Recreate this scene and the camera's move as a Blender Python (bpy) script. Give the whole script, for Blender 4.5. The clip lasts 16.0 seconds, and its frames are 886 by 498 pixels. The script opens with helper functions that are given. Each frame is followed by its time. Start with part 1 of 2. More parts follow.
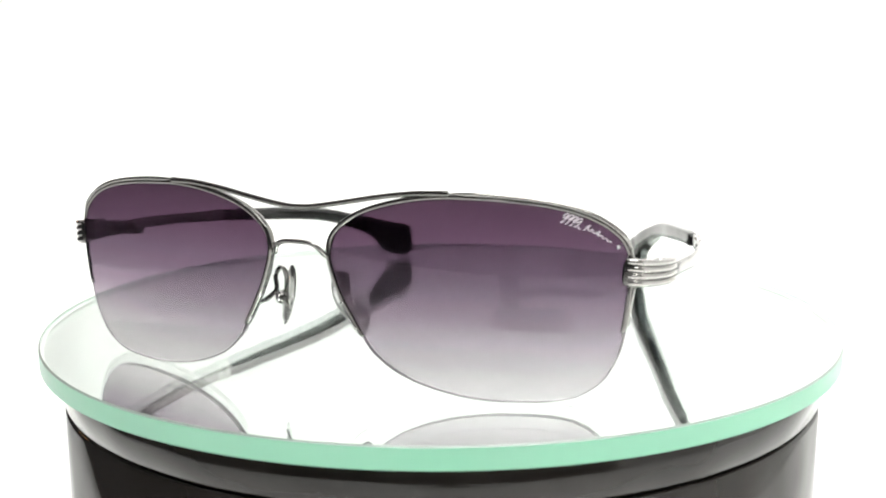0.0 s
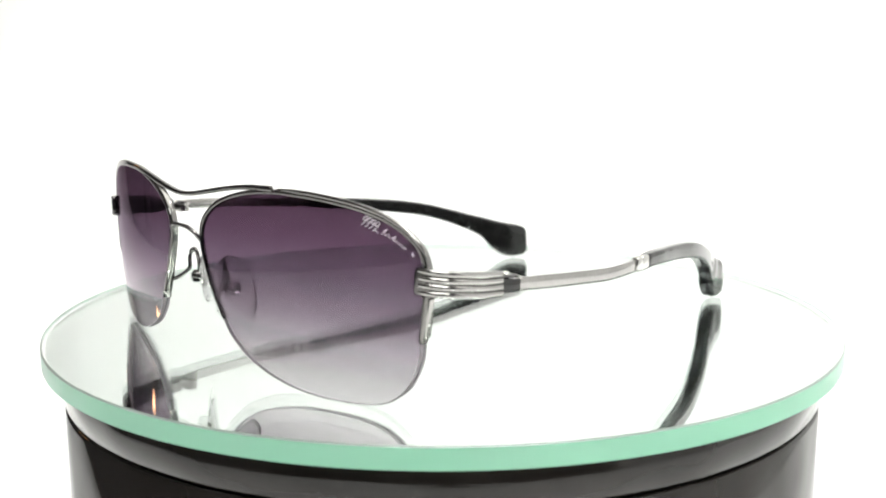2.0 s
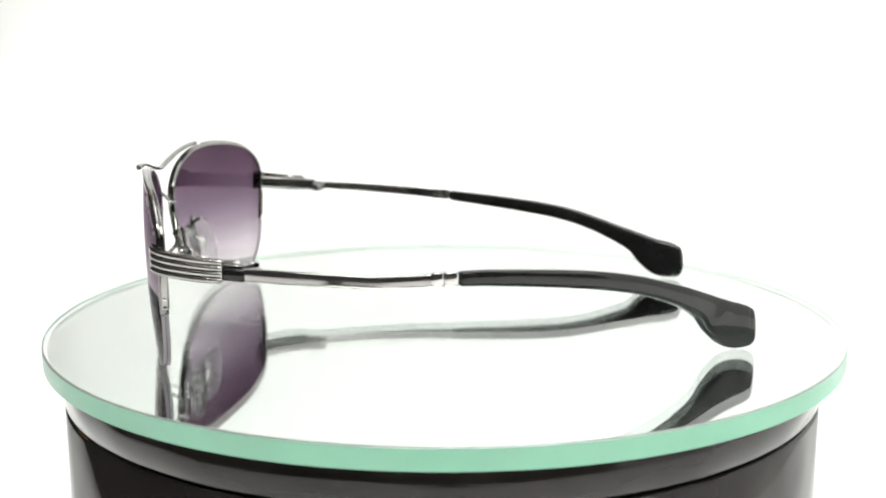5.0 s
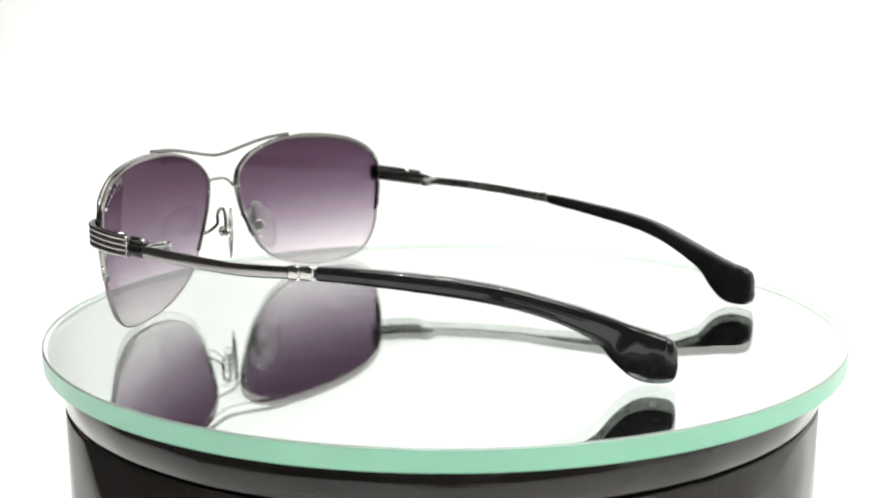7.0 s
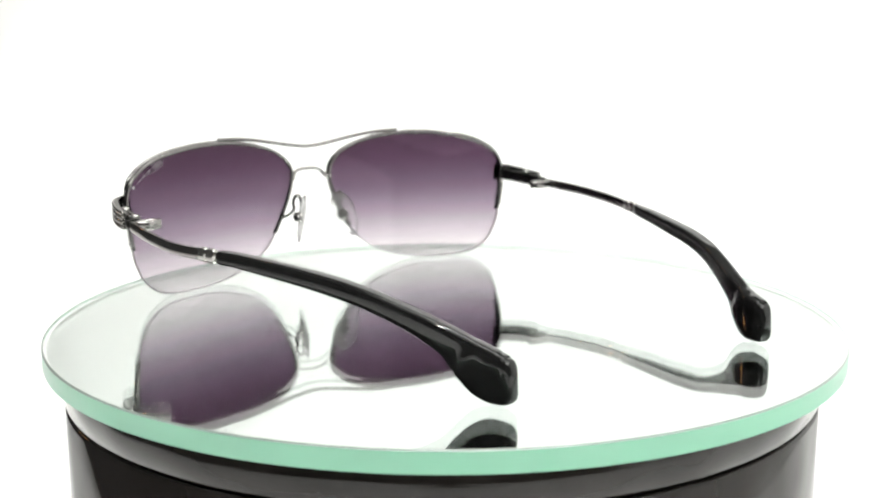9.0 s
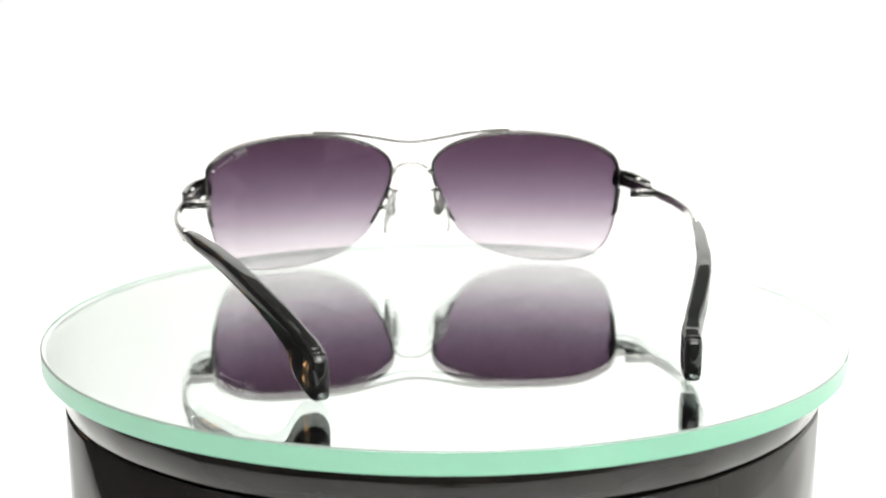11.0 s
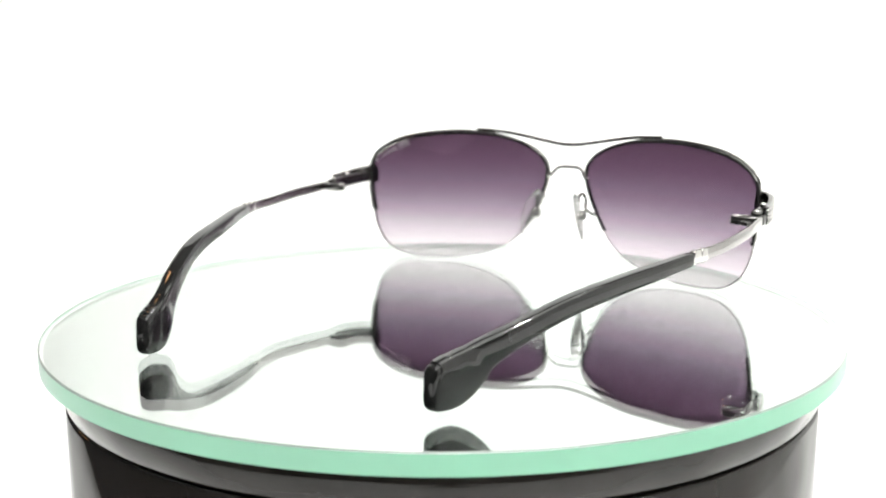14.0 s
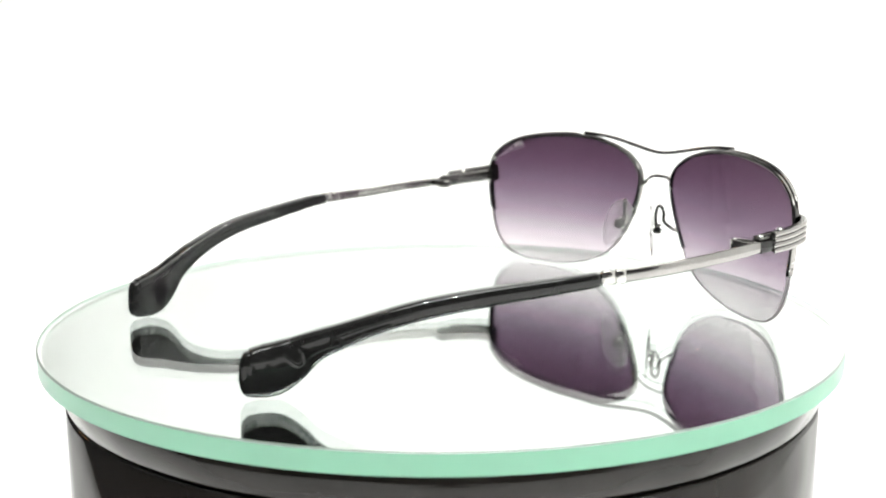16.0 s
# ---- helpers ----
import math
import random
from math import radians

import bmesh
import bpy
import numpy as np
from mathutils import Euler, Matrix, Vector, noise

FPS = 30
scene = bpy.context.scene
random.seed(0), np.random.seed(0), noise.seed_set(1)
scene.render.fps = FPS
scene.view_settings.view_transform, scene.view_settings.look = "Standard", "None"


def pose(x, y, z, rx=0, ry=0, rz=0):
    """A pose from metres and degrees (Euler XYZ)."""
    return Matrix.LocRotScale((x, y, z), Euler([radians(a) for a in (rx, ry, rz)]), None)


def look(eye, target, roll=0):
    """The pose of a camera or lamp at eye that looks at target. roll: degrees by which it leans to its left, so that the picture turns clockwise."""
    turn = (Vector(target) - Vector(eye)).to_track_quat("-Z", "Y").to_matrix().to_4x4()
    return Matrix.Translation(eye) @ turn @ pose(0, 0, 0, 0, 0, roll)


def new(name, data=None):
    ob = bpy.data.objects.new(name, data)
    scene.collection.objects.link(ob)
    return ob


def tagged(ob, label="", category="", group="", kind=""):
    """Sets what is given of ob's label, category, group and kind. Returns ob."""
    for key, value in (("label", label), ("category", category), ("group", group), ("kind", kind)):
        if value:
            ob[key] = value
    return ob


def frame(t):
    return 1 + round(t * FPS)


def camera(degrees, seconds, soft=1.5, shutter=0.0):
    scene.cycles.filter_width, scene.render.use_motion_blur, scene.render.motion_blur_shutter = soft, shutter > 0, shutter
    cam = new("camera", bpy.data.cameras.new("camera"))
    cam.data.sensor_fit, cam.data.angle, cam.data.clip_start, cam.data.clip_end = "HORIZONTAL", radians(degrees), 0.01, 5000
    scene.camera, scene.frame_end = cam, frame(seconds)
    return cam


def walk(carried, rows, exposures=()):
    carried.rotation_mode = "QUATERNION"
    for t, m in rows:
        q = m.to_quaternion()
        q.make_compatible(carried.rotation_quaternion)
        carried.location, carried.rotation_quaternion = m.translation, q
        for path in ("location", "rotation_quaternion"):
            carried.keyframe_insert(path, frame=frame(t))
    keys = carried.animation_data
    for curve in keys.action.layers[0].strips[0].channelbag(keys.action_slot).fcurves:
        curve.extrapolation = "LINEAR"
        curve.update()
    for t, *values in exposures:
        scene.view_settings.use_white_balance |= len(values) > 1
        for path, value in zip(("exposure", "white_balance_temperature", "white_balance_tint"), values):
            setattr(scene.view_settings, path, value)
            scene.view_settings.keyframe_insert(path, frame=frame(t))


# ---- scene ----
# A pair of sunglasses on a motor turntable in a white photo corner, camera on a stand.
cam = camera(43.03, 16.0, soft=2.0)
cam.data.dof.use_dof = True
cam.data.dof.focus_distance = 0.272
cam.data.dof.aperture_fstop = 21.0
STAND = pose(0, -0.315, 0.07784, 90 - 10.676, 0, -0.054) @ pose(0, 0, 0, 0, 0, -0.174)
walk(cam, [(0, STAND), (16.0, STAND)], [(0, 0.0), (2.0, -0.14), (3.5, -0.22), (9.0, -0.16), (11.5, -0.02), (14.5, 0.0), (16.0, -0.05)])

RATE = -13.545            # degrees a second of the turntable
TURN = -22.0              # how the glasses stand on the plate at the start
AXIS = (0.00189, 0.07792)  # the turntable's axis in the glasses' own space


# ---- light ----
def area(name, m, sx, sy, watts, colour=(1, 1, 1)):
    lamp = bpy.data.lights.new(name, "AREA")
    lamp.shape, lamp.size, lamp.size_y, lamp.energy, lamp.color = "RECTANGLE", sx, sy, watts, colour
    ob = new(name, lamp)
    ob.matrix_world = m
    return ob


world = bpy.data.worlds.new("world")
scene.world = world
world.use_nodes = True
world.node_tree.nodes["Background"].inputs[0].default_value = (0.9, 0.95, 1.0, 1)
world.node_tree.nodes["Background"].inputs[1].default_value = 0.1

area("softbox_light", look((0.28, 0.28, 1.20), (0.18, 0.25, 0)), 0.9, 0.7, 8.0, (0.985, 1.0, 0.955))
area("backdrop_light", look((1.0, -0.06, 1.05), (0.72, 0.88, 0.24)), 0.5, 0.4, 4.9, (0.985, 1.0, 0.955))
area("front_light", look((0.22, -0.85, 1.20), (0, -0.40, -0.1)), 1.0, 0.6, 18.5, (0.99, 1.0, 0.97))
SPOTS = [(-0.5, -1.2), (0.35, -1.2), (-0.1, -0.55), (0.7, -0.3), (0.85, 0.62), (0.1, 0.62)]


# ---- materials ----
def material(name):
    m = bpy.data.materials.new(name)
    m.use_nodes = True
    t = m.node_tree
    return m, t, t.nodes["Principled BSDF"]


def node(t, kind, **inputs):
    n = t.nodes.new(kind)
    for k, v in inputs.items():
        n.inputs[k.replace("_", " ")].default_value = v
    return n


def ramp(t, fac, stops):
    n = t.nodes.new("ShaderNodeValToRGB")
    while len(n.color_ramp.elements) < len(stops):
        n.color_ramp.elements.new(0.5)
    for e, (p, c) in zip(n.color_ramp.elements, stops):
        e.position, e.color = p, (*c, 1)
    t.links.new(fac, n.inputs[0])
    return n.outputs[0]


def surface(name, colour, rough, metal=0.0, scale=200.0, vary=0.12, bump=0.0, coat=0.0, rough_vary=0.05):
    """A plain surface with grain at two scales in colour, gloss and relief."""
    m, t, b = material(name)
    co = t.nodes.new("ShaderNodeTexCoord")
    fine = node(t, "ShaderNodeTexNoise", Scale=scale, Detail=4.0)
    wide = node(t, "ShaderNodeTexNoise", Scale=scale / 9, Detail=2.0)
    for n in (fine, wide):
        t.links.new(co.outputs["Object"], n.inputs["Vector"])
    mix = node(t, "ShaderNodeMath")
    mix.operation = "ADD"
    half = node(t, "ShaderNodeMath")
    half.operation = "MULTIPLY"
    half.inputs[1].default_value = 0.5
    t.links.new(fine.outputs["Fac"], mix.inputs[0])
    t.links.new(wide.outputs["Fac"], mix.inputs[1])
    t.links.new(mix.outputs[0], half.inputs[0])
    lo = tuple(c * (1 - vary) for c in colour)
    hi = tuple(min(1, c * (1 + vary)) for c in colour)
    t.links.new(ramp(t, half.outputs[0], ((0.35, lo), (0.65, hi))), b.inputs["Base Color"])
    gloss = node(t, "ShaderNodeMapRange")
    gloss.inputs["From Min"].default_value, gloss.inputs["From Max"].default_value = 0.35, 0.65
    gloss.inputs["To Min"].default_value, gloss.inputs["To Max"].default_value = max(0.0, rough - rough_vary), rough + rough_vary
    t.links.new(wide.outputs["Fac"], gloss.inputs["Value"])
    t.links.new(gloss.outputs[0], b.inputs["Roughness"])
    b.inputs["Metallic"].default_value = metal
    b.inputs["Coat Weight"].default_value = coat
    b.inputs["Coat Roughness"].default_value = 0.04
    if bump:
        r = node(t, "ShaderNodeBump", Strength=bump, Distance=0.0002)
        t.links.new(fine.outputs["Fac"], r.inputs["Height"])
        t.links.new(r.outputs[0], b.inputs["Normal"])
    return m


def clear(name, tint, ior=1.5, rough=0.0):
    """Clear or tinted glass and plastic."""
    m, t, b = material(name)
    t.nodes.remove(b)
    see = node(t, "ShaderNodeBsdfGlass", IOR=ior, Roughness=rough)
    see.inputs["Color"].default_value = (*tint, 1)
    t.links.new(see.outputs[0], t.nodes["Material Output"].inputs[0])
    return m, t, see


def lens_tint():
    """Purple-grey gradient, dense along the brow and nearly clear at the lower edge."""
    m, t, see = clear("gradient_lens", (1, 1, 1), 1.5)
    co = t.nodes.new("ShaderNodeTexCoord")
    sep = t.nodes.new("ShaderNodeSeparateXYZ")
    t.links.new(co.outputs["Object"], sep.inputs[0])
    up = node(t, "ShaderNodeMapRange")
    up.inputs["From Max"].default_value = 0.046
    t.links.new(sep.outputs["Z"], up.inputs["Value"])
    stops = ((0.0, (0.855, 0.83, 0.85)), (0.12, (0.785, 0.752, 0.778)), (0.25, (0.668, 0.63, 0.67)), (0.40, (0.517, 0.462, 0.522)), (0.58, (0.371, 0.31, 0.378)),
             (0.78, (0.282, 0.213, 0.276)), (1.0, (0.222, 0.162, 0.212)))
    t.links.new(ramp(t, up.outputs[0], stops), see.inputs["Color"])
    return m


GUNMETAL = surface("gunmetal", (0.36, 0.35, 0.34), 0.10, 1.0, 900, 0.08, 0.03)
RIDGE = surface("ridge_gunmetal", (0.41, 0.40, 0.388), 0.12, 1.0, 900, 0.08, 0.02)
RIM_METAL = surface("rim_gunmetal", (0.21, 0.204, 0.197), 0.05, 1.0, 900, 0.08, 0.02)
DARK_METAL = surface("dark_gunmetal", (0.15, 0.146, 0.142), 0.16, 1.0, 900, 0.1, 0.03)
BRIGHT = surface("polished_silver", (0.78, 0.77, 0.75), 0.08, 1.0, 900, 0.05, 0.02)
COLLAR = surface("collar_metal", (0.6, 0.59, 0.57), 0.10, 1.0, 900, 0.05, 0.02)
ACETATE = surface("black_acetate", (0.012, 0.0122, 0.012), 0.045, 0.0, 500, 0.4, 0.0, 0.0, 0.02)
LENS = lens_tint()


def silicone():
    """Clear soft silicone, a little milky, with a wet gloss."""
    m, t, see = clear("clear_silicone", (0.995, 0.995, 0.995), 1.07, 0.0)
    milk, gloss = t.nodes.new("ShaderNodeBsdfTranslucent"), t.nodes.new("ShaderNodeBsdfGlossy")
    milk.inputs["Color"].default_value = (0.95, 0.95, 0.95, 1)
    gloss.inputs["Roughness"].default_value = 0.04
    first, second = t.nodes.new("ShaderNodeMixShader"), t.nodes.new("ShaderNodeMixShader")
    first.inputs[0].default_value = 0.13
    fres = node(t, "ShaderNodeFresnel", IOR=1.32)
    co = t.nodes.new("ShaderNodeTexCoord")
    lumps = node(t, "ShaderNodeTexNoise", Scale=450.0, Detail=1.0)
    relief = node(t, "ShaderNodeBump", Strength=0.4, Distance=0.0008)
    t.links.new(co.outputs["Object"], lumps.inputs["Vector"])
    t.links.new(lumps.outputs["Fac"], relief.inputs["Height"])
    for n in (see, gloss):
        t.links.new(relief.outputs[0], n.inputs["Normal"])
    t.links.new(see.outputs[0], first.inputs[1])
    t.links.new(milk.outputs[0], first.inputs[2])
    t.links.new(fres.outputs[0], second.inputs[0])
    t.links.new(first.outputs[0], second.inputs[1])
    t.links.new(gloss.outputs[0], second.inputs[2])
    t.links.new(second.outputs[0], t.nodes["Material Output"].inputs[0])
    return m


PAD = silicone()
NYLON = surface("nylon_cord", (0.28, 0.26, 0.28), 0.3, 0.0, 900, 0.1)
PRINT = surface("silver_print", (0.85, 0.84, 0.86), 0.4, 0.0, 2000, 0.08)
DRUM = surface("black_gloss_plastic", (0.016, 0.0135, 0.012), 0.09, 0.0, 60, 0.3, 0.01, 0.0, 0.03)


def wavy(m, scale, strength):
    """A slow unevenness in a moulded gloss surface."""
    t = m.node_tree
    co = t.nodes.new("ShaderNodeTexCoord")
    n = node(t, "ShaderNodeTexNoise", Scale=scale, Detail=1.0)
    r = node(t, "ShaderNodeBump", Strength=strength, Distance=0.004)
    t.links.new(co.outputs["Object"], n.inputs["Vector"])
    t.links.new(n.outputs["Fac"], r.inputs["Height"])
    t.links.new(r.outputs[0], t.nodes["Principled BSDF"].inputs["Normal"])


wavy(DRUM, 30.0, 0.8)
DRUM.node_tree.nodes["Principled BSDF"].inputs["Specular IOR Level"].default_value = 0.36
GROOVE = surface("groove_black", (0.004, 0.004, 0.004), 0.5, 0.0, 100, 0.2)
PAPER = surface("white_paper", (0.86, 0.865, 0.86), 0.75, 0.0, 3.0, 0.02, 0.02)
STAND_BLACK = surface("stand_black_paint", (0.03, 0.03, 0.03), 0.4, 0.0, 90.0, 0.15, 0.02)
LAMINATE = surface("grey_laminate", (0.22, 0.22, 0.215), 0.35, 0.0, 40.0, 0.08, 0.02)
WALL = surface("grey_wall_paint", (0.12, 0.12, 0.125), 0.8, 0.0, 20.0, 0.06, 0.05)
CEIL = surface("ceiling_paint", (0.55, 0.55, 0.54), 0.8, 0.0, 20.0, 0.05, 0.05)
BOARDS = surface("floor_vinyl", (0.16, 0.13, 0.10), 0.4, 0.0, 12.0, 0.2, 0.05)
EDGE = surface("green_glass_edge", (0.215, 0.56, 0.375), 0.16, 0.0, 60.0, 0.05, 0.01, 0.0, 0.03)


def add_translucent(m, colour, share):
    """Lets light through from behind as well."""
    t = m.node_tree
    out = t.nodes["Material Output"]
    tr, mix = t.nodes.new("ShaderNodeBsdfTranslucent"), t.nodes.new("ShaderNodeMixShader")
    tr.inputs["Color"].default_value = (*colour, 1)
    mix.inputs[0].default_value = share
    t.links.new(t.nodes["Principled BSDF"].outputs[0], mix.inputs[1])
    t.links.new(tr.outputs[0], mix.inputs[2])
    t.links.new(mix.outputs[0], out.inputs[0])


add_translucent(PRINT, (0.85, 0.84, 0.86), 0.4)
LENS_EDGE = surface("ground_lens_edge", (0.62, 0.58, 0.61), 0.45, 0.0, 900, 0.05)
add_translucent(LENS_EDGE, (0.8, 0.76, 0.79), 0.5)
add_translucent(EDGE, (0.80, 0.95, 0.88), 0.3)
BEVEL = surface("ground_glass_bevel", (0.22, 0.27, 0.24), 0.3, 0.0, 60.0, 0.06, 0.01)
SILVER = surface("mirror_silver", (0.93, 0.965, 0.945), 0.0, 1.0, 5.0, 0.004, 0.0, 0.0, 0.0)


def glass_clear():
    m, t, b = material("plate_glass")
    b.inputs["Base Color"].default_value = (0.97, 0.995, 0.985, 1)
    b.inputs["Roughness"].default_value = 0.0
    b.inputs["IOR"].default_value = 1.5
    b.inputs["Transmission Weight"].default_value = 1.0
    return m


PLATE_GLASS = glass_clear()


def glowing(name, colour, strength):
    m, t, b = material(name)
    b.inputs["Emission Color"].default_value = (*colour, 1)
    b.inputs["Emission Strength"].default_value = strength
    return m


BULB = glowing("bulb_glow", (1.0, 0.98, 0.94), 2300.0)


WARM_BULB = glowing("warm_bulb_glow", (1.0, 0.5, 0.2), 18.0)


# ---- mesh helpers ----
MM = 0.001


def mesh_ob(name, bm, mat, smooth=True):
    bmesh.ops.recalc_face_normals(bm, faces=bm.faces)
    me = bpy.data.meshes.new(name)
    bm.to_mesh(me)
    bm.free()
    for p in me.polygons:
        p.use_smooth = smooth
    for m in (mat if isinstance(mat, (list, tuple)) else (mat,)):
        me.materials.append(m)
    return new(name, me)


def part(name, bm, mat, parent, label="", smooth=True):
    ob = mesh_ob(name, bm, mat, smooth)
    ob.parent = parent
    return tagged(ob, label)


def thing(name, label, category, group="", kind=""):
    return tagged(new(name), label, category, group, kind)


def smooth_path(pts, steps=6, closed=False):
    """Catmull-Rom through control points of any number of values."""
    p = np.array(pts, float)
    n = len(p)
    out = []
    for i in range(n if closed else n - 1):
        if closed:
            a, b, c, d = p[i - 1], p[i], p[(i + 1) % n], p[(i + 2) % n]
        else:
            b, c = p[i], p[i + 1]
            a, d = (p[i - 1] if i else 2 * b - c), (p[i + 2] if i + 2 < n else 2 * c - b)
        for s in range(steps):
            u = s / steps
            out.append(0.5 * (2 * b + (c - a) * u + (2 * a - 5 * b + 4 * c - d) * u * u + (3 * b - a - 3 * c + d) * u ** 3))
    if not closed:
        out.append(p[-1])
    return np.array(out)


def sweep(bm, path, half_w, half_h, up, power=2.6, sides=14, round_ends=True, closed=False):
    """A bar along path (mm): half_w across, half_h along up (one vector or one for each point); a rounded-box section."""
    path = np.array(path, float)
    n = len(path)
    hw, hh = np.broadcast_to(half_w, n).astype(float), np.broadcast_to(half_h, n).astype(float)
    ups = np.broadcast_to(np.array(up, float), (n, 3))
    tang = np.roll(path, -1, 0) - np.roll(path, 1, 0) if closed else np.gradient(path, axis=0)
    rows = []
    stations = [(i, 1.0, 0.0) for i in range(n)]
    if round_ends and not closed:
        e0, e1 = min(hw[0], hh[0]) * 0.8, min(hw[-1], hh[-1]) * 0.8
        stations = [(0, k, -e0 * math.sqrt(1 - k * k)) for k in (0.35, 0.75, 0.94)] + stations + [(n - 1, k, e1 * math.sqrt(1 - k * k)) for k in (0.94, 0.75, 0.35)]
    for i, k, off in stations:
        t = tang[i] / np.linalg.norm(tang[i])
        s = np.cross(t, ups[i])
        s /= np.linalg.norm(s)
        u = np.cross(s, t)
        ring = []
        for j in range(sides):
            a = 2 * math.pi * (j + 0.5) / sides
            c, d = math.cos(a), math.sin(a)
            q = path[i] + t * off + s * k * hw[i] * math.copysign(abs(c) ** (2 / power), c) + u * k * hh[i] * math.copysign(abs(d) ** (2 / power), d)
            ring.append(bm.verts.new(q * MM))
        rows.append(ring)
    pairs = list(zip(rows, rows[1:])) + ([(rows[-1], rows[0])] if closed else [])
    for r0, r1 in pairs:
        for j in range(sides):
            bm.faces.new((r0[j], r0[(j + 1) % sides], r1[(j + 1) % sides], r1[j]))
    if not closed:
        bm.faces.new(rows[0][::-1])
        bm.faces.new(rows[-1])
    return bm


def lathe(bm, profile, segments=64, mats=None, cap=True):
    """Turn a profile of (radius, height) in metres about z; mats: a material index for each band."""
    rows = [[bm.verts.new((r * math.cos(2 * math.pi * j / segments), r * math.sin(2 * math.pi * j / segments), z)) for j in range(segments)] for r, z in profile]
    for k, (r0, r1) in enumerate(zip(rows, rows[1:])):
        for j in range(segments):
            f = bm.faces.new((r0[j], r0[(j + 1) % segments], r1[(j + 1) % segments], r1[j]))
            f.material_index = mats[k] if mats else 0
    if cap:
        bm.faces.new(rows[0][::-1])
        bm.faces.new(rows[-1])
    return bm


def box(bm, x0, x1, y0, y1, z0, z1):
    v = [bm.verts.new((x, y, z)) for z in (z0, z1) for y in (y0, y1) for x in (x0, x1)]
    for f in ((0, 2, 3, 1), (4, 5, 7, 6), (0, 1, 5, 4), (1, 3, 7, 5), (3, 2, 6, 7), (2, 0, 4, 6)):
        bm.faces.new([v[i] for i in f])
    return bm


def pin(bm, centre, axis, radius, length, segments=16, dome=0.25):
    """A small round-headed pin (mm) from centre along axis."""
    m = Vector(axis).to_track_quat("Z", "Y").to_matrix().to_4x4()
    m.translation = Vector(centre)
    prof = [(radius * 0.98, 0), (radius, 0.1 * length), (radius, length * (1 - dome)), (radius * 0.8, length * (1 - 0.35 * dome)), (radius * 0.35, length)]
    b2 = lathe(bmesh.new(), prof, segments)
    for v in b2.verts:
        v.co = (m @ v.co) * MM
    me = bpy.data.meshes.new("tmp")
    b2.to_mesh(me)
    b2.free()
    bm.from_mesh(me)
    bpy.data.meshes.remove(me)
    return bm


# ---- the room and the photo corner ----
def sheet(name, profile, x0, x1, mat, label):
    """A bent sheet with thickness: profile of (y, z) drawn out along x."""
    bm = bmesh.new()
    p = np.array(profile, float)
    t = np.gradient(p, axis=0)
    nrm = np.stack([-t[:, 1], t[:, 0]], 1) / np.linalg.norm(t, axis=1)[:, None]
    q = p - nrm * 0.004
    loop = np.concatenate([p, q[::-1]])
    xs = np.linspace(x0, x1, 9)
    rows = [[bm.verts.new((x, y, z)) for y, z in loop] for x in xs]
    n = len(loop)
    for a, b in zip(rows, rows[1:]):
        for j in range(n):
            bm.faces.new((a[j], a[(j + 1) % n], b[(j + 1) % n], b[j]))
    bm.faces.new(rows[0])
    bm.faces.new(rows[-1][::-1])
    return tagged(mesh_ob(name, bm, mat), label, "backdrop", kind="structure")


TABLE = -0.105
prof = [(-0.68, TABLE), (-0.3, TABLE), (-0.1, TABLE), (0.0, TABLE), (0.5, TABLE)]
prof += [(0.55 + 0.35 * math.sin(a), TABLE + 0.35 * (1 - math.cos(a))) for a in np.linspace(0.1, math.pi / 2, 14)]
prof += [(0.905, 0.42), (0.91, 0.58), (0.915, 0.72)]
sheet("backdrop", prof, -0.63, 1.3, PAPER, "seamless white paper sweep rising behind the turntable")

for name, dims, mat, lab in (
        ("floor", (-2.2, 2.2, -2.6, 1.6, -0.95, -0.85), BOARDS, "dull brown vinyl floor of the studio"),
        ("ceiling", (-2.2, 2.2, -2.6, 1.6, 2.0, 2.1), CEIL, "off-white painted ceiling"),
        ("wall_north", (-2.2, 2.2, 1.5, 1.6, -0.85, 2.0), WALL, "grey painted wall behind the paper"),
        ("wall_south", (-2.2, 2.2, -2.6, -2.5, -0.85, 2.0), WALL, "grey painted wall behind the camera"),
        ("wall_west", (-2.2, -2.1, -2.5, 1.5, -0.85, 2.0), WALL, "grey painted side wall"),
        ("wall_east", (2.1, 2.2, -2.5, 1.5, -0.85, 2.0), WALL, "grey painted side wall")):
    tagged(mesh_ob(name, box(bmesh.new(), *dims), mat, False), lab, name.split("_")[0], kind="structure")


def photo_table():
    t = thing("photo_table", "plain grey table under the white paper sweep", "table")
    t.location = (0, 0, -0.85)
    top = TABLE - 0.006 + 0.85
    part("tabletop", box(bmesh.new(), -0.65, 1.3, -0.70, 0.52, top - 0.03, top), LAMINATE, t, "pale grey laminate top", smooth=False)
    for x in (-0.59, 1.2):
        for y in (-0.56, 0.44):
            part("leg", box(bmesh.new(), x - 0.03, x + 0.03, y - 0.03, y + 0.03, 0, top - 0.03), DARK_METAL, t, smooth=False)


photo_table()


def side_panel(side):
    p = thing("foam_board", "upright white foam board beside the turntable", "reflector board", "")
    p.location = (side * 0.72, 0.02, TABLE)
    part("board", box(bmesh.new(), -0.005, 0.005, -0.62, 0.62, 0.001, 0.95), PAPER, p, smooth=False)
    part("foot", box(bmesh.new(), -0.06, 0.06, -0.30, -0.28, 0.0005, 0.02), PAPER, p, smooth=False)
    part("foot", box(bmesh.new(), -0.06, 0.06, 0.28, 0.30, 0.0005, 0.02), PAPER, p, smooth=False)


side_panel(1)


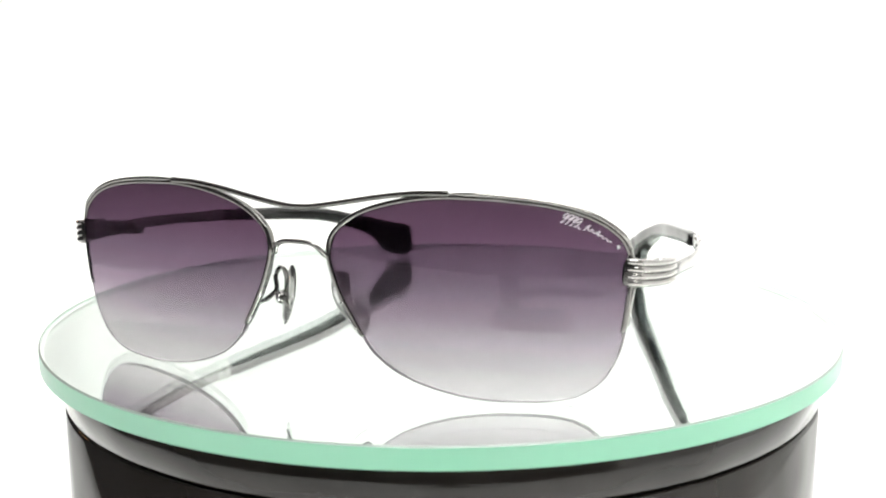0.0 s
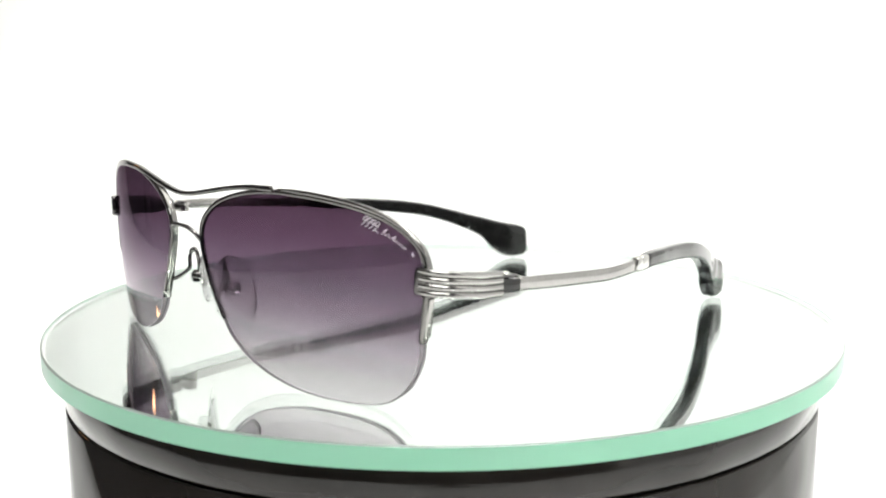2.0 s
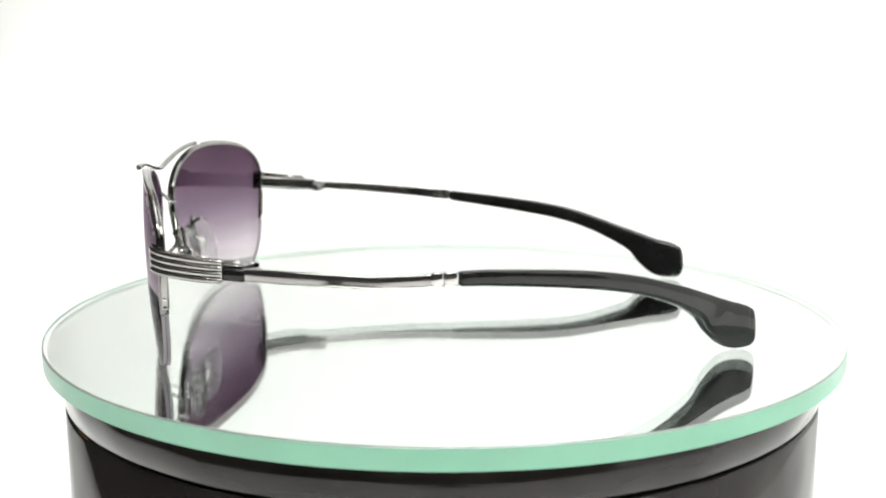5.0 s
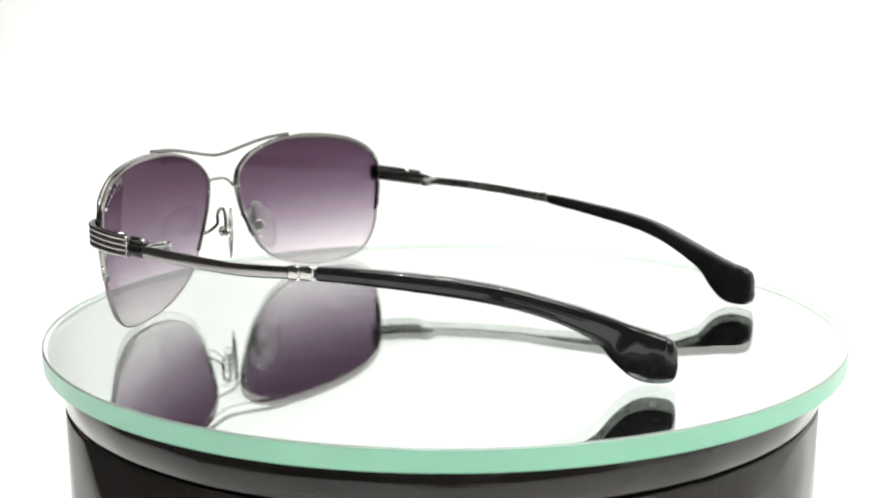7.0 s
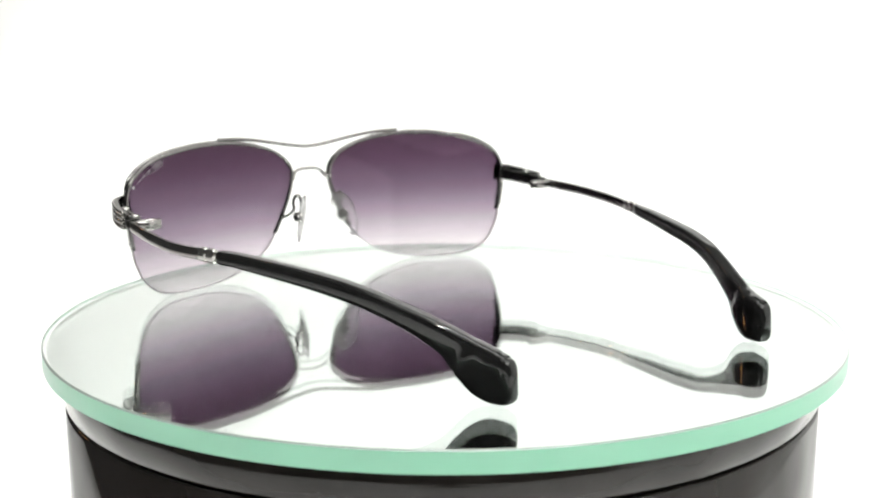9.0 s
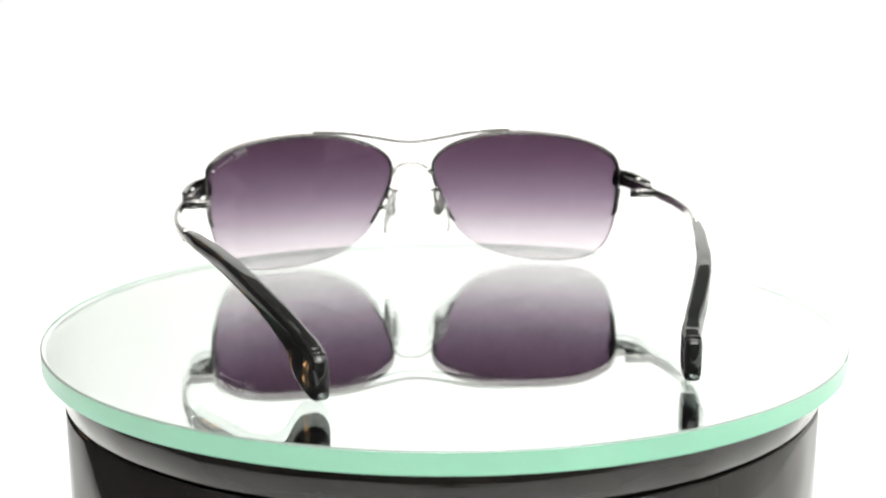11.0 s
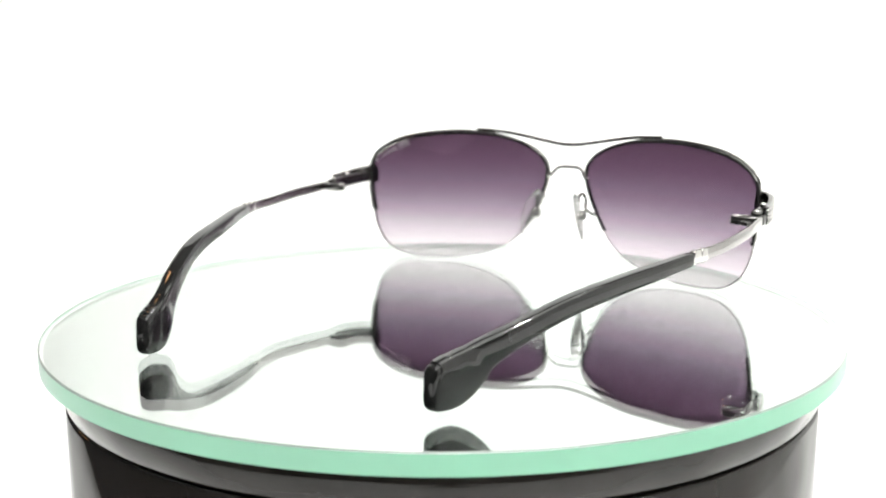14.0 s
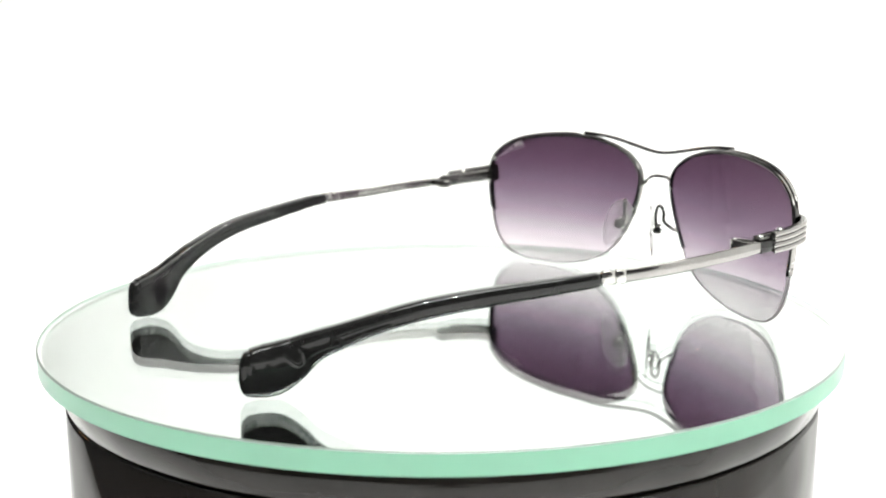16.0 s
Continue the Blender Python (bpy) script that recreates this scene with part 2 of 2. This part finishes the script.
def ceiling_spot(x, y):
    s = thing("ceiling_spot", "small round recessed ceiling spotlight, switched on", "spotlight", "ceiling spotlights")
    s.location = (x, y, 2.0)
    part("ring", lathe(bmesh.new(), [(0.024, -0.012), (0.038, -0.012), (0.042, 0.0), (0.024, 0.0)], 32, cap=False), BRIGHT, s, "brushed metal ring")
    part("bulb", lathe(bmesh.new(), [(0.006, -0.010), (0.016, -0.008), (0.022, -0.003), (0.022, 0.0)], 24), BULB, s, "glowing frosted bulb")


def floor_lamp(x, y):
    w = thing("floor_lamp", "slim dark floor lamp with two warm glowing bulbs", "lamp")
    w.location = (x, y, -0.85)
    part("foot", lathe(bmesh.new(), [(0.14, 0.0005), (0.14, 0.014), (0.012, 0.022)], 40), DARK_METAL, w)
    part("stem", lathe(bmesh.new(), [(0.008, 0.02), (0.008, 1.32)], 16), DARK_METAL, w)
    for z in (1.20, 1.27):
        b = lathe(bmesh.new(), [(0.006, -0.018), (0.013, -0.010), (0.017, 0.002), (0.013, 0.014), (0.004, 0.020)], 24)
        for v in b.verts:
            v.co += Vector((0.023, -0.010, z))
        part("bulb", b, WARM_BULB, w, "warm glowing bulb")


def pendant_lamp(x, y, drop):
    w = thing("pendant_lamp", "slim warm glowing tube lamp hanging on a dark cord", "lamp")
    w.location = (x, y, 2.0)
    part("canopy", lathe(bmesh.new(), [(0.010, -0.03), (0.045, -0.022), (0.05, 0.0)], 32), DARK_METAL, w)
    part("cord", lathe(bmesh.new(), [(0.003, -drop), (0.003, -0.03)], 10), DARK_METAL, w)
    part("socket", lathe(bmesh.new(), [(0.022, -drop - 0.05), (0.022, -drop), (0.008, -drop + 0.012)], 24), DARK_METAL, w)
    part("tube", lathe(bmesh.new(), [(0.006, -drop - 0.17), (0.014, -drop - 0.165), (0.014, -drop - 0.051)], 24), WARM_BULB, w, "warm glowing glass tube")


floor_lamp(-1.02, 0.76)
pendant_lamp(-0.62, 1.2, 0.42)


def camera_stand():
    """Low stand under the eye: a foot block, a post, a cross arm and a small plate."""
    c = thing("camera_stand", "small black camera stand on the white paper", "stand")
    c.location = (0, -0.42, TABLE)
    foot = bmesh.new()
    sweep(foot, [(-46, 0, 9), (46, 0, 9)], 21, 8.5, (0, 0, 1), 5.0, 20)
    part("foot", foot, STAND_BLACK, c)
    part("post", sweep(bmesh.new(), [(-28, 0, 17), (-28, 0, 128)], 9, 12, (1, 0, 0), 5.0, 16), STAND_BLACK, c)
    part("arm", sweep(bmesh.new(), [(-30, 6, 38), (20, 4, 44), (88, 0, 40)], 4, 4, (0, 0, 1), 3.0, 14), STAND_BLACK, c)
    part("plate", sweep(bmesh.new(), [(-50, 0, 131), (36, 0, 131)], 20, 3.5, (0, 0, 1), 6.0, 16), STAND_BLACK, c)


camera_stand()
for sx, sy in SPOTS:
    ceiling_spot(sx, sy)


# ---- the turntable ----
PLATE_R, PLATE_T, DRUM_R = 0.1099, 0.0052, 0.1043


def turntable_base():
    t = thing("turntable_base", "round glossy black motor turntable base with a groove", "turntable")
    t.location = (0, 0, TABLE)
    top = -PLATE_T - 0.0012 - TABLE
    r = DRUM_R
    g = top - 0.0092
    part("upper_ring", lathe(bmesh.new(), [(r - 0.004, g + 0.0004), (r - 0.0006, g + 0.0004), (r, g + 0.0010), (r, top - 0.0003), (r - 0.0003, top), (r - 0.02, top)], 160), DRUM, t)
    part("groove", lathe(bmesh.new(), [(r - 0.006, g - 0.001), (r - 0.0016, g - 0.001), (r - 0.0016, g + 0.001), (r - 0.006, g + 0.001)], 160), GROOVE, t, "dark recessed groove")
    part("drum", lathe(bmesh.new(), [(r - 0.004, 0.0), (r - 0.001, 0.0), (r, 0.002), (r, g - 0.0012), (r - 0.0006, g - 0.0004), (r - 0.004, g - 0.0004)], 160), DRUM, t)
    return t


turntable_base()


def mirror_plate():
    t = thing("mirror_plate", "round mirror of thick glass with a green polished edge", "mirror")
    r, h, c = PLATE_R, PLATE_T, 0.0004
    part("glass", lathe(bmesh.new(), [(r - 0.0002, -h), (r, -h + 0.0002), (r, -c), (r - c, 0.0)], 200, [1, 1, 2]), [PLATE_GLASS, EDGE, BEVEL], t, smooth=False)
    part("silvering", lathe(bmesh.new(), [(r - 0.0012, -h - 0.0003), (r - 0.0012, -h - 0.0001)], 200), SILVER, t, "bright silver backing", smooth=False)
    part("turning_pad", lathe(bmesh.new(), [(0.1, -h - 0.0012), (0.1, -h - 0.0004)], 96), GROOVE, t, "black rubber pad")
    return t


PLATE = mirror_plate()


# ---- the sunglasses ----
OUTLINE = ((70.8, 31), (70.4, 24.5), (69.6, 18), (68.0, 11.2), (65.1, 5.6), (60.3, 1.9), (54.5, 0.5), (46.5, 0.15), (38, 0.8), (30, 2.6), (23, 5.5), (18, 9.2), (14.3, 13.7),
           (10.2, 21), (7.6, 27.6), (6.8, 32.5), (8, 36.5), (11.8, 40), (17, 42.5), (24.7, 44.5), (32.3, 45.3), (40, 45.2), (47.3, 44.7), (54.9, 43.6), (61.0, 41.9), (66.0, 39.2), (69.4, 35.7))
STEPS = 8
EDGE_XZ = smooth_path(OUTLINE, STEPS, True)


def dish(x, z):
    """The lens's wrap: how far back it lies (mm)."""
    return -0.7 + 0.0032 * x * x - 0.03 * (z - 22) + 0.002 * (z - 22) ** 2


def edge_normals():
    t = np.roll(EDGE_XZ, -1, 0) - np.roll(EDGE_XZ, 1, 0)
    n = np.stack([-t[:, 1], t[:, 0]], 1)
    n /= np.linalg.norm(n, axis=1)[:, None]
    c = EDGE_XZ.mean(0)
    n *= np.sign(((EDGE_XZ - c) * n).sum(1))[:, None]
    return n


EDGE_N = edge_normals()
RIM_FROM, RIM_TO = 12 * STEPS, 29 * STEPS + 2     # along the outline: over the brow, from nose to temple side


def on_edge(i, out, side, dy=0.0):
    i %= len(EDGE_XZ)
    x, z = EDGE_XZ[i] + EDGE_N[i] * out
    return (side * x, dish(x, z) + dy, z)


def lens_mesh(side):
    bm = bmesh.new()
    n = len(EDGE_XZ)
    inset = np.full(n, 0.0)
    for i in range(RIM_FROM, RIM_TO):
        inset[i % n] = 0.75
    inset = np.convolve(np.concatenate([inset[-6:], inset, inset[:6]]), np.ones(7) / 7, "same")[6:-6]
    rim = EDGE_XZ - EDGE_N * inset[:, None]
    c = np.array([40.0, 24.0])
    rings = [0.0, 0.12, 0.25, 0.38, 0.5, 0.62, 0.73, 0.83, 0.92, 1.0]
    faces = []
    for back in (0, 1):
        rows = []
        for k in rings[1:]:
            row = []
            for x, z in c + (rim - c) * k:
                y = dish(x, z) + (0.9 if back else -0.9)
                row.append(bm.verts.new((side * x * MM, y * MM, z * MM)))
            rows.append(row)
        mid = bm.verts.new((side * c[0] * MM, (dish(*c) + (0.9 if back else -0.9)) * MM, c[1] * MM))
        for j in range(n):
            bm.faces.new((mid, rows[0][j], rows[0][(j + 1) % n]))
            for r0, r1 in zip(rows, rows[1:]):
                bm.faces.new((r0[j], r1[j], r1[(j + 1) % n], r0[(j + 1) % n]))
        faces.append(rows[-1])
    outer = [set(r) for r in faces]
    for j in range(n):
        wall = bm.faces.new((faces[0][j], faces[0][(j + 1) % n], faces[1][(j + 1) % n], faces[1][j]))
        wall.material_index = 1
        for e in wall.edges:
            if len(e.link_faces) == 2 and (e.verts[0] in outer[0]) == (e.verts[1] in outer[0]):
                e.smooth = False
    return bm


def build_rim(side, g):
    idx = range(RIM_FROM, RIM_TO + 1)
    pts = [on_edge(i, -0.45, side) for i in idx]
    ups = [(side * EDGE_N[i % len(EDGE_XZ)][0], 0, EDGE_N[i % len(EDGE_XZ)][1]) for i in idx]
    rim = part("rim", sweep(bmesh.new(), pts, 1.0, 0.62, ups, 4.0, 12), RIM_METAL, g, "polished gunmetal half rim")
    # raised trim along the outer brow
    a, b = 20 * STEPS + 2, 26 * STEPS + 4
    idx = range(a, b)
    k = np.linspace(0, 1, len(idx))
    taper = np.minimum(1, np.minimum(k, 1 - k) * 7 + 0.35)
    pts = [on_edge(i, 0.25, side, -0.55) for i in idx]
    ups = [(side * EDGE_N[i % len(EDGE_XZ)][0], 0, EDGE_N[i % len(EDGE_XZ)][1]) for i in idx]
    part("brow_trim", sweep(bmesh.new(), pts, 0.6 * taper, 0.5 * taper, ups, 2.6, 12), GUNMETAL, rim)
    # end plates with their nylon-cord holes
    o = on_edge(RIM_TO - 5, -0.1, side, 0.3)
    d = np.array(on_edge(RIM_TO, 0.1, side)) - np.array(on_edge(RIM_TO - 10, 0.1, side))
    o = np.array(o)
    part("end_plate", sweep(bmesh.new(), [o - d * 0.62, o + d * 0.35], 0.85, 0.5, (side, 0, 0), 4.0, 12), GUNMETAL, rim)
    for q in (0.05, 0.28):
        part("cord_hole", pin(bmesh.new(), o + d * q + np.array([side * 0.35, -0.1, 0]), (side, 0.15, 0), 0.36, 0.3), DARK_METAL if q > 0.1 else BRIGHT, rim)
    for i in (RIM_FROM + 2, RIM_FROM + 8):
        part("stud", pin(bmesh.new(), on_edge(i, 0.0, side, -0.9), (0, -1, 0.1), 0.42, 0.5), BRIGHT, rim)
    # nylon cord under the lens
    n = len(EDGE_XZ)
    idx = range(RIM_TO - n, RIM_FROM + 1)
    part("cord", sweep(bmesh.new(), [on_edge(i, 0.08, side) for i in idx], 0.17, 0.17, (0, 1, 0), 2.0, 6), NYLON, g, "thin grey nylon cord")
    return rim


def build_pad(side, g):
    """Wire arm, screw box and clear pad beside the nose."""
    arm = smooth_path([(side * 12.2, 0.9, 18.6), (side * 10.6, 2.2, 19.4), (side * 9.0, 4.0, 21.5), (side * 9.4, 4.4, 24.2), (side * 8.6, 4.9, 26.2), (side * 7.5, 5.3, 25.8), (side * 7.2, 5.7, 23.5), (side * 7.9, 6.2, 20.4), (side * 8.2, 6.4, 19.4)], 5)
    a = part("pad_arm", sweep(bmesh.new(), arm, 0.55, 0.55, (0.3, 0.2, 1), 2.0, 10), RIM_METAL, g, "bent wire pad arm")
    part("pad_boss", pin(bmesh.new(), (side * 9.3, 5.3, 19.3), (-side * 0.7, 0.7, 0), 1.6, 2.6), DARK_METAL, a)
    part("pad_screw", pin(bmesh.new(), (side * 9.2, 5.4, 19.3), (side * 0.7, -0.7, 0), 1.1, 0.8, dome=0.5), BRIGHT, a)
    part("pad_core", pin(bmesh.new(), (side * 8.2, 7.0, 18.9), (-side * 0.7, 0.7, 0), 1.9, 0.8), BRIGHT, a)
    bm = bmesh.new()
    n = 28
    rows = []
    ax = Vector((-side * 0.72, 0.69, -0.08)).normalized()
    upv = Vector((-side * 0.42, -0.12, 0.9))
    upv = (upv - ax * upv.dot(ax)).normalized()
    sd = ax.cross(upv)
    c0 = Vector((side * 7.9, 8.8, 18.9))
    for k, off in ((0.25, -0.75), (0.8, -0.7), (1.0, -0.35), (1.0, 0.05), (0.8, 0.35), (0.25, 0.5)):
        row = []
        for j in range(n):
            t = 2 * math.pi * j / n
            w = 3.8 * (1 + 0.28 * math.sin(t))
            q = c0 + ax * (off - 0.5) + upv * (8.0 * math.sin(t) * k) + sd * (w * math.cos(t) * k)
            row.append(bm.verts.new(q * MM))
        rows.append(row)
    for r0, r1 in zip(rows, rows[1:]):
        for j in range(n):
            bm.faces.new((r0[j], r0[(j + 1) % n], r1[(j + 1) % n], r1[j]))
    bm.faces.new(rows[0][::-1])
    bm.faces.new(rows[-1])
    part("nose_pad", bm, PAD, g, "clear silicone nose pad")


def build_endpiece(side, g):
    pts = smooth_path([(69.4, 12.8, 29.6), (71.5, 13.8, 29.4), (73.7, 16.4, 29.0), (75.0, 20.4, 28.5), (75.8, 25.0, 28.0), (76.0, 29.3, 27.7)], 5)
    pts[:, 0] *= side
    k = np.linspace(0, 1, len(pts))
    e = part("endpiece", sweep(bmesh.new(), pts, 0.75, 3.0 - 0.35 * k, (0, 0, 1), 6.0, 16), DARK_METAL, g, "ridged gunmetal endpiece")
    for j in range(4):
        q = pts.copy()
        q[:, 2] += (j - 1.5) * (1.5 - 0.14 * k)
        q[:, 0] += side * 0.75
        part("ridge", sweep(bmesh.new(), q, 0.55, 0.70 - 0.06 * k, (0, 0, 1), 2.4, 12), RIDGE, e)
    # inner lug that carries the hinge, spring band and screw
    lug = smooth_path([(71.6, 15.0, 28.8), (72.6, 20.0, 28.3), (73.6, 27.0, 28.0), (73.9, 33.0, 27.6)], 4)
    lug[:, 0] *= side
    part("lug", sweep(bmesh.new(), lug, 0.9, 1.9, (0, 0, 1), 5.0, 12), DARK_METAL, e)
    part("hinge_pin", pin(bmesh.new(), (side * 74.2, 25.0, 30.1), (0, 0, 1), 1.1, 0.7, dome=0.6), BRIGHT, e)
    band = [(side * (72.0 + 3.9 * math.cos(a)), 35.2 + 1.9 * math.sin(a), 26.9) for a in np.linspace(0, 2 * math.pi, 36, endpoint=False)]
    part("spring_band", sweep(bmesh.new(), band, 0.32, 1.25, (0, 0, 1), 4.0, 10, closed=True), GUNMETAL, e, "polished spring band")
    part("knuckle", sweep(bmesh.new(), [(side * 75.9, 29.8, 27.1), (side * 76.2, 32.0, 26.9), (side * 76.3, 34.2, 26.8)], 0.85, 1.45, (0, 0, 1), 5.0, 12), ACETATE, e, "black hinge block")
    for dz in (1.55, -1.55):
        part("hinge_leaf", sweep(bmesh.new(), [(side * 74.6, 25.5, 27.7 + dz), (side * 74.9, 33.8, 27.1 + dz)], 1.15, 0.34, (0, 0, 1), 3.5, 12), DARK_METAL, e)
    part("hinge_screw", pin(bmesh.new(), (side * 74.5, 32.4, 28.9), (0, 0, 1), 0.95, 0.75, dome=0.5), BRIGHT, e)
    return e


# y, x, top, height of the temple (mm)
TEMPLE = ((34.7, 76.4, 28.3, 2.7), (40, 76.8, 28.1, 3.0), (50, 77.4, 27.5, 3.0), (65, 76.4, 26.4, 3.0), (80, 73.0, 25.4, 3.0))
TIP = ((82, 72.4, 25.5, 3.4), (92, 69.2, 24.8, 3.8), (105, 64.0, 23.6, 4.2), (115, 60.3, 22.4, 4.4), (123, 57.0, 20.8, 4.5), (130, 53.7, 18.7, 4.7), (137, 50.1, 16.4, 5.6), (142, 47.4, 14.8, 7.0),
       (146, 45.4, 13.5, 9.8), (150, 43.6, 12.3, 11.7), (154, 42.4, 11.3, 10.9), (155.6, 42.0, 10.7, 9.6))


def lean(y, side):
    """The two temples are bent a little differently: one rides higher."""
    w = max(0.0, min(1.0, (y - 62) / 25)) * max(0.0, min(1.0, (152 - y) / 16))
    return (1.4 if side > 0 else -0.3) * w


def build_temple(side, g):
    def run(table, steps):
        q = smooth_path(table, steps)
        y, x, top, h = q.T
        top = top + np.array([lean(v, side) for v in y])
        x = x + np.clip((y - (72 if side > 0 else 88)) / 22, 0, 1) * (-1.3 if side > 0 else 1.3)
        return np.stack([side * x, y, top - h / 2], 1), h / 2
    path, hh = run(TEMPLE, 6)
    t = part("temple", sweep(bmesh.new(), path, 0.62, hh, (0, 0, 1), 5.0, 14), GUNMETAL, g, "flat polished gunmetal temple")
    dz = lean(79, side)
    for y0, y1, x0, x1 in ((75.6, 77.4, 74.15, 73.7), (78.4, 80.6, 73.45, 72.9)):
        part("collar", sweep(bmesh.new(), [(side * x0, y0, 25.55 - 0.018 * y0 + dz), (side * x1, y1, 25.55 - 0.018 * y1 + dz)], 0.95, 1.75, (0, 0, 1), 6.0, 14), COLLAR, t, "bright metal collar")
    path, hh = run(TIP, 6)
    y = path[:, 1]
    hw = np.interp(y, [82, 90, 120, 138, 144, 146.2, 150, 154, 156], [1.35, 1.7, 2.1, 2.2, 2.0, 2.35, 2.35, 2.2, 1.9])
    part("temple_tip", sweep(bmesh.new(), path, hw, hh, (0, 0, 1), 4.6, 28), ACETATE, g, "glossy black acetate temple tip")


def build_print(g):
    """Small silver mark on the outer upper corner of one lens: plain loops and a wavy line."""
    def at(u, v):
        x, z = 56.9 + 10.9 * u, 40.8 - 6.1 * u - 1.2 * u * (1 - u) * -2.2
        nx, nz = 0.5, 0.86
        x, z = x + nx * v, z + nz * v
        return (x, dish(x, z) + face, z)

    def stroke(pts, r):
        part("mark", sweep(bmesh.new(), smooth_path(pts, 4), r * fine, r * 0.5, (0, 1, 0), 2.0, 6), PRINT, g)
    for face, fine in ((-1.0, 1.0), (1.0, 0.4)):
        for j in range(4):
            u = 0.02 + j * 0.082
            stroke([at(u + 0.030 * math.cos(a) + 0.012 * math.sin(a), 0.75 + 0.55 * math.sin(a)) for a in np.linspace(0.2, 2 * math.pi, 9)] + [at(u + 0.024, 0.1), at(u + 0.004, -0.7), at(u - 0.02, -0.95)], 0.10)
        stroke([at(0.29, -0.85), at(0.315, -0.62), at(0.33, -0.95), at(0.355, -0.7)], 0.08)
        stroke([at(0.42 + 0.46 * k, -0.1 + (0.75 if k < 0.05 else 0.32) * math.sin(k * 34) * (1 - 0.55 * k)) for k in np.linspace(0, 1, 34)], 0.09)
        stroke([at(0.41, -0.75), at(0.435, 0.2), at(0.455, 0.85), at(0.46, 0.5)], 0.08)
        stroke([at(0.62, -0.2), at(0.635, 0.75), at(0.645, -0.15)], 0.08)
        x, y, z = at(1.0, 0.0)
        part("mark", pin(bmesh.new(), (x, y - 0.05 * face, z), (0.25 * face, face, 0), 0.42, 0.12), PRINT, g)


def sunglasses():
    g = thing("sunglasses", "gunmetal half-rim aviator sunglasses with purple gradient lenses", "sunglasses")
    for side in (1, -1):
        part("lens", lens_mesh(side), [LENS, LENS_EDGE], g, "purple-grey gradient lens")
        build_rim(side, g)
        build_pad(side, g)
        build_endpiece(side, g)
        build_temple(side, g)
    half = [(34.0, 1.3, 45.75), (27.0, 0.4, 45.6), (20.0, -0.6, 44.8), (12.0, -1.4, 43.4), (5.0, -1.7, 42.2)]
    bar = smooth_path([(-x, y, z) for x, y, z in half] + [(0, -1.75, 41.8)] + half[::-1], 5)
    k = np.abs(bar[:, 0]) / 34
    part("brow_bar", sweep(bmesh.new(), bar, 0.85 - 0.25 * k ** 4, 0.60 + 0.14 * k ** 8, (0, 0, 1), 2.8, 12), RIM_METAL, g, "thin curved gunmetal brow bar")
    half = [(7.7, 0.1, 31.0), (6.3, -0.8, 31.2), (5.2, -1.9, 32.9), (3.2, -2.5, 34.0)]
    br = smooth_path([(-x, y, z) for x, y, z in half] + [(0, -2.6, 34.2)] + half[::-1], 5)
    part("bridge", sweep(bmesh.new(), br, 0.62, 0.55, (0, 0.2, 1), 2.6, 12), GUNMETAL, g, "small arched bridge wire")
    build_print(g)
    return g


GLASSES = sunglasses()


# ---- what turns ----
def motions():
    spin = [(k / 10, RATE * k / 10) for k in range(161)]
    walk(GLASSES, [(t, pose(0, 0, 0, 0, 0, TURN + a) @ pose(-AXIS[0], -AXIS[1], 0)) for t, a in spin])
    # the plate lies a little off the axis and not quite level
    walk(PLATE, [(t, pose(0, 0, 0, 0, 0, a + 108) @ pose(0.0009, 0, 0, 0, 0.15, 0)) for t, a in spin])


motions()
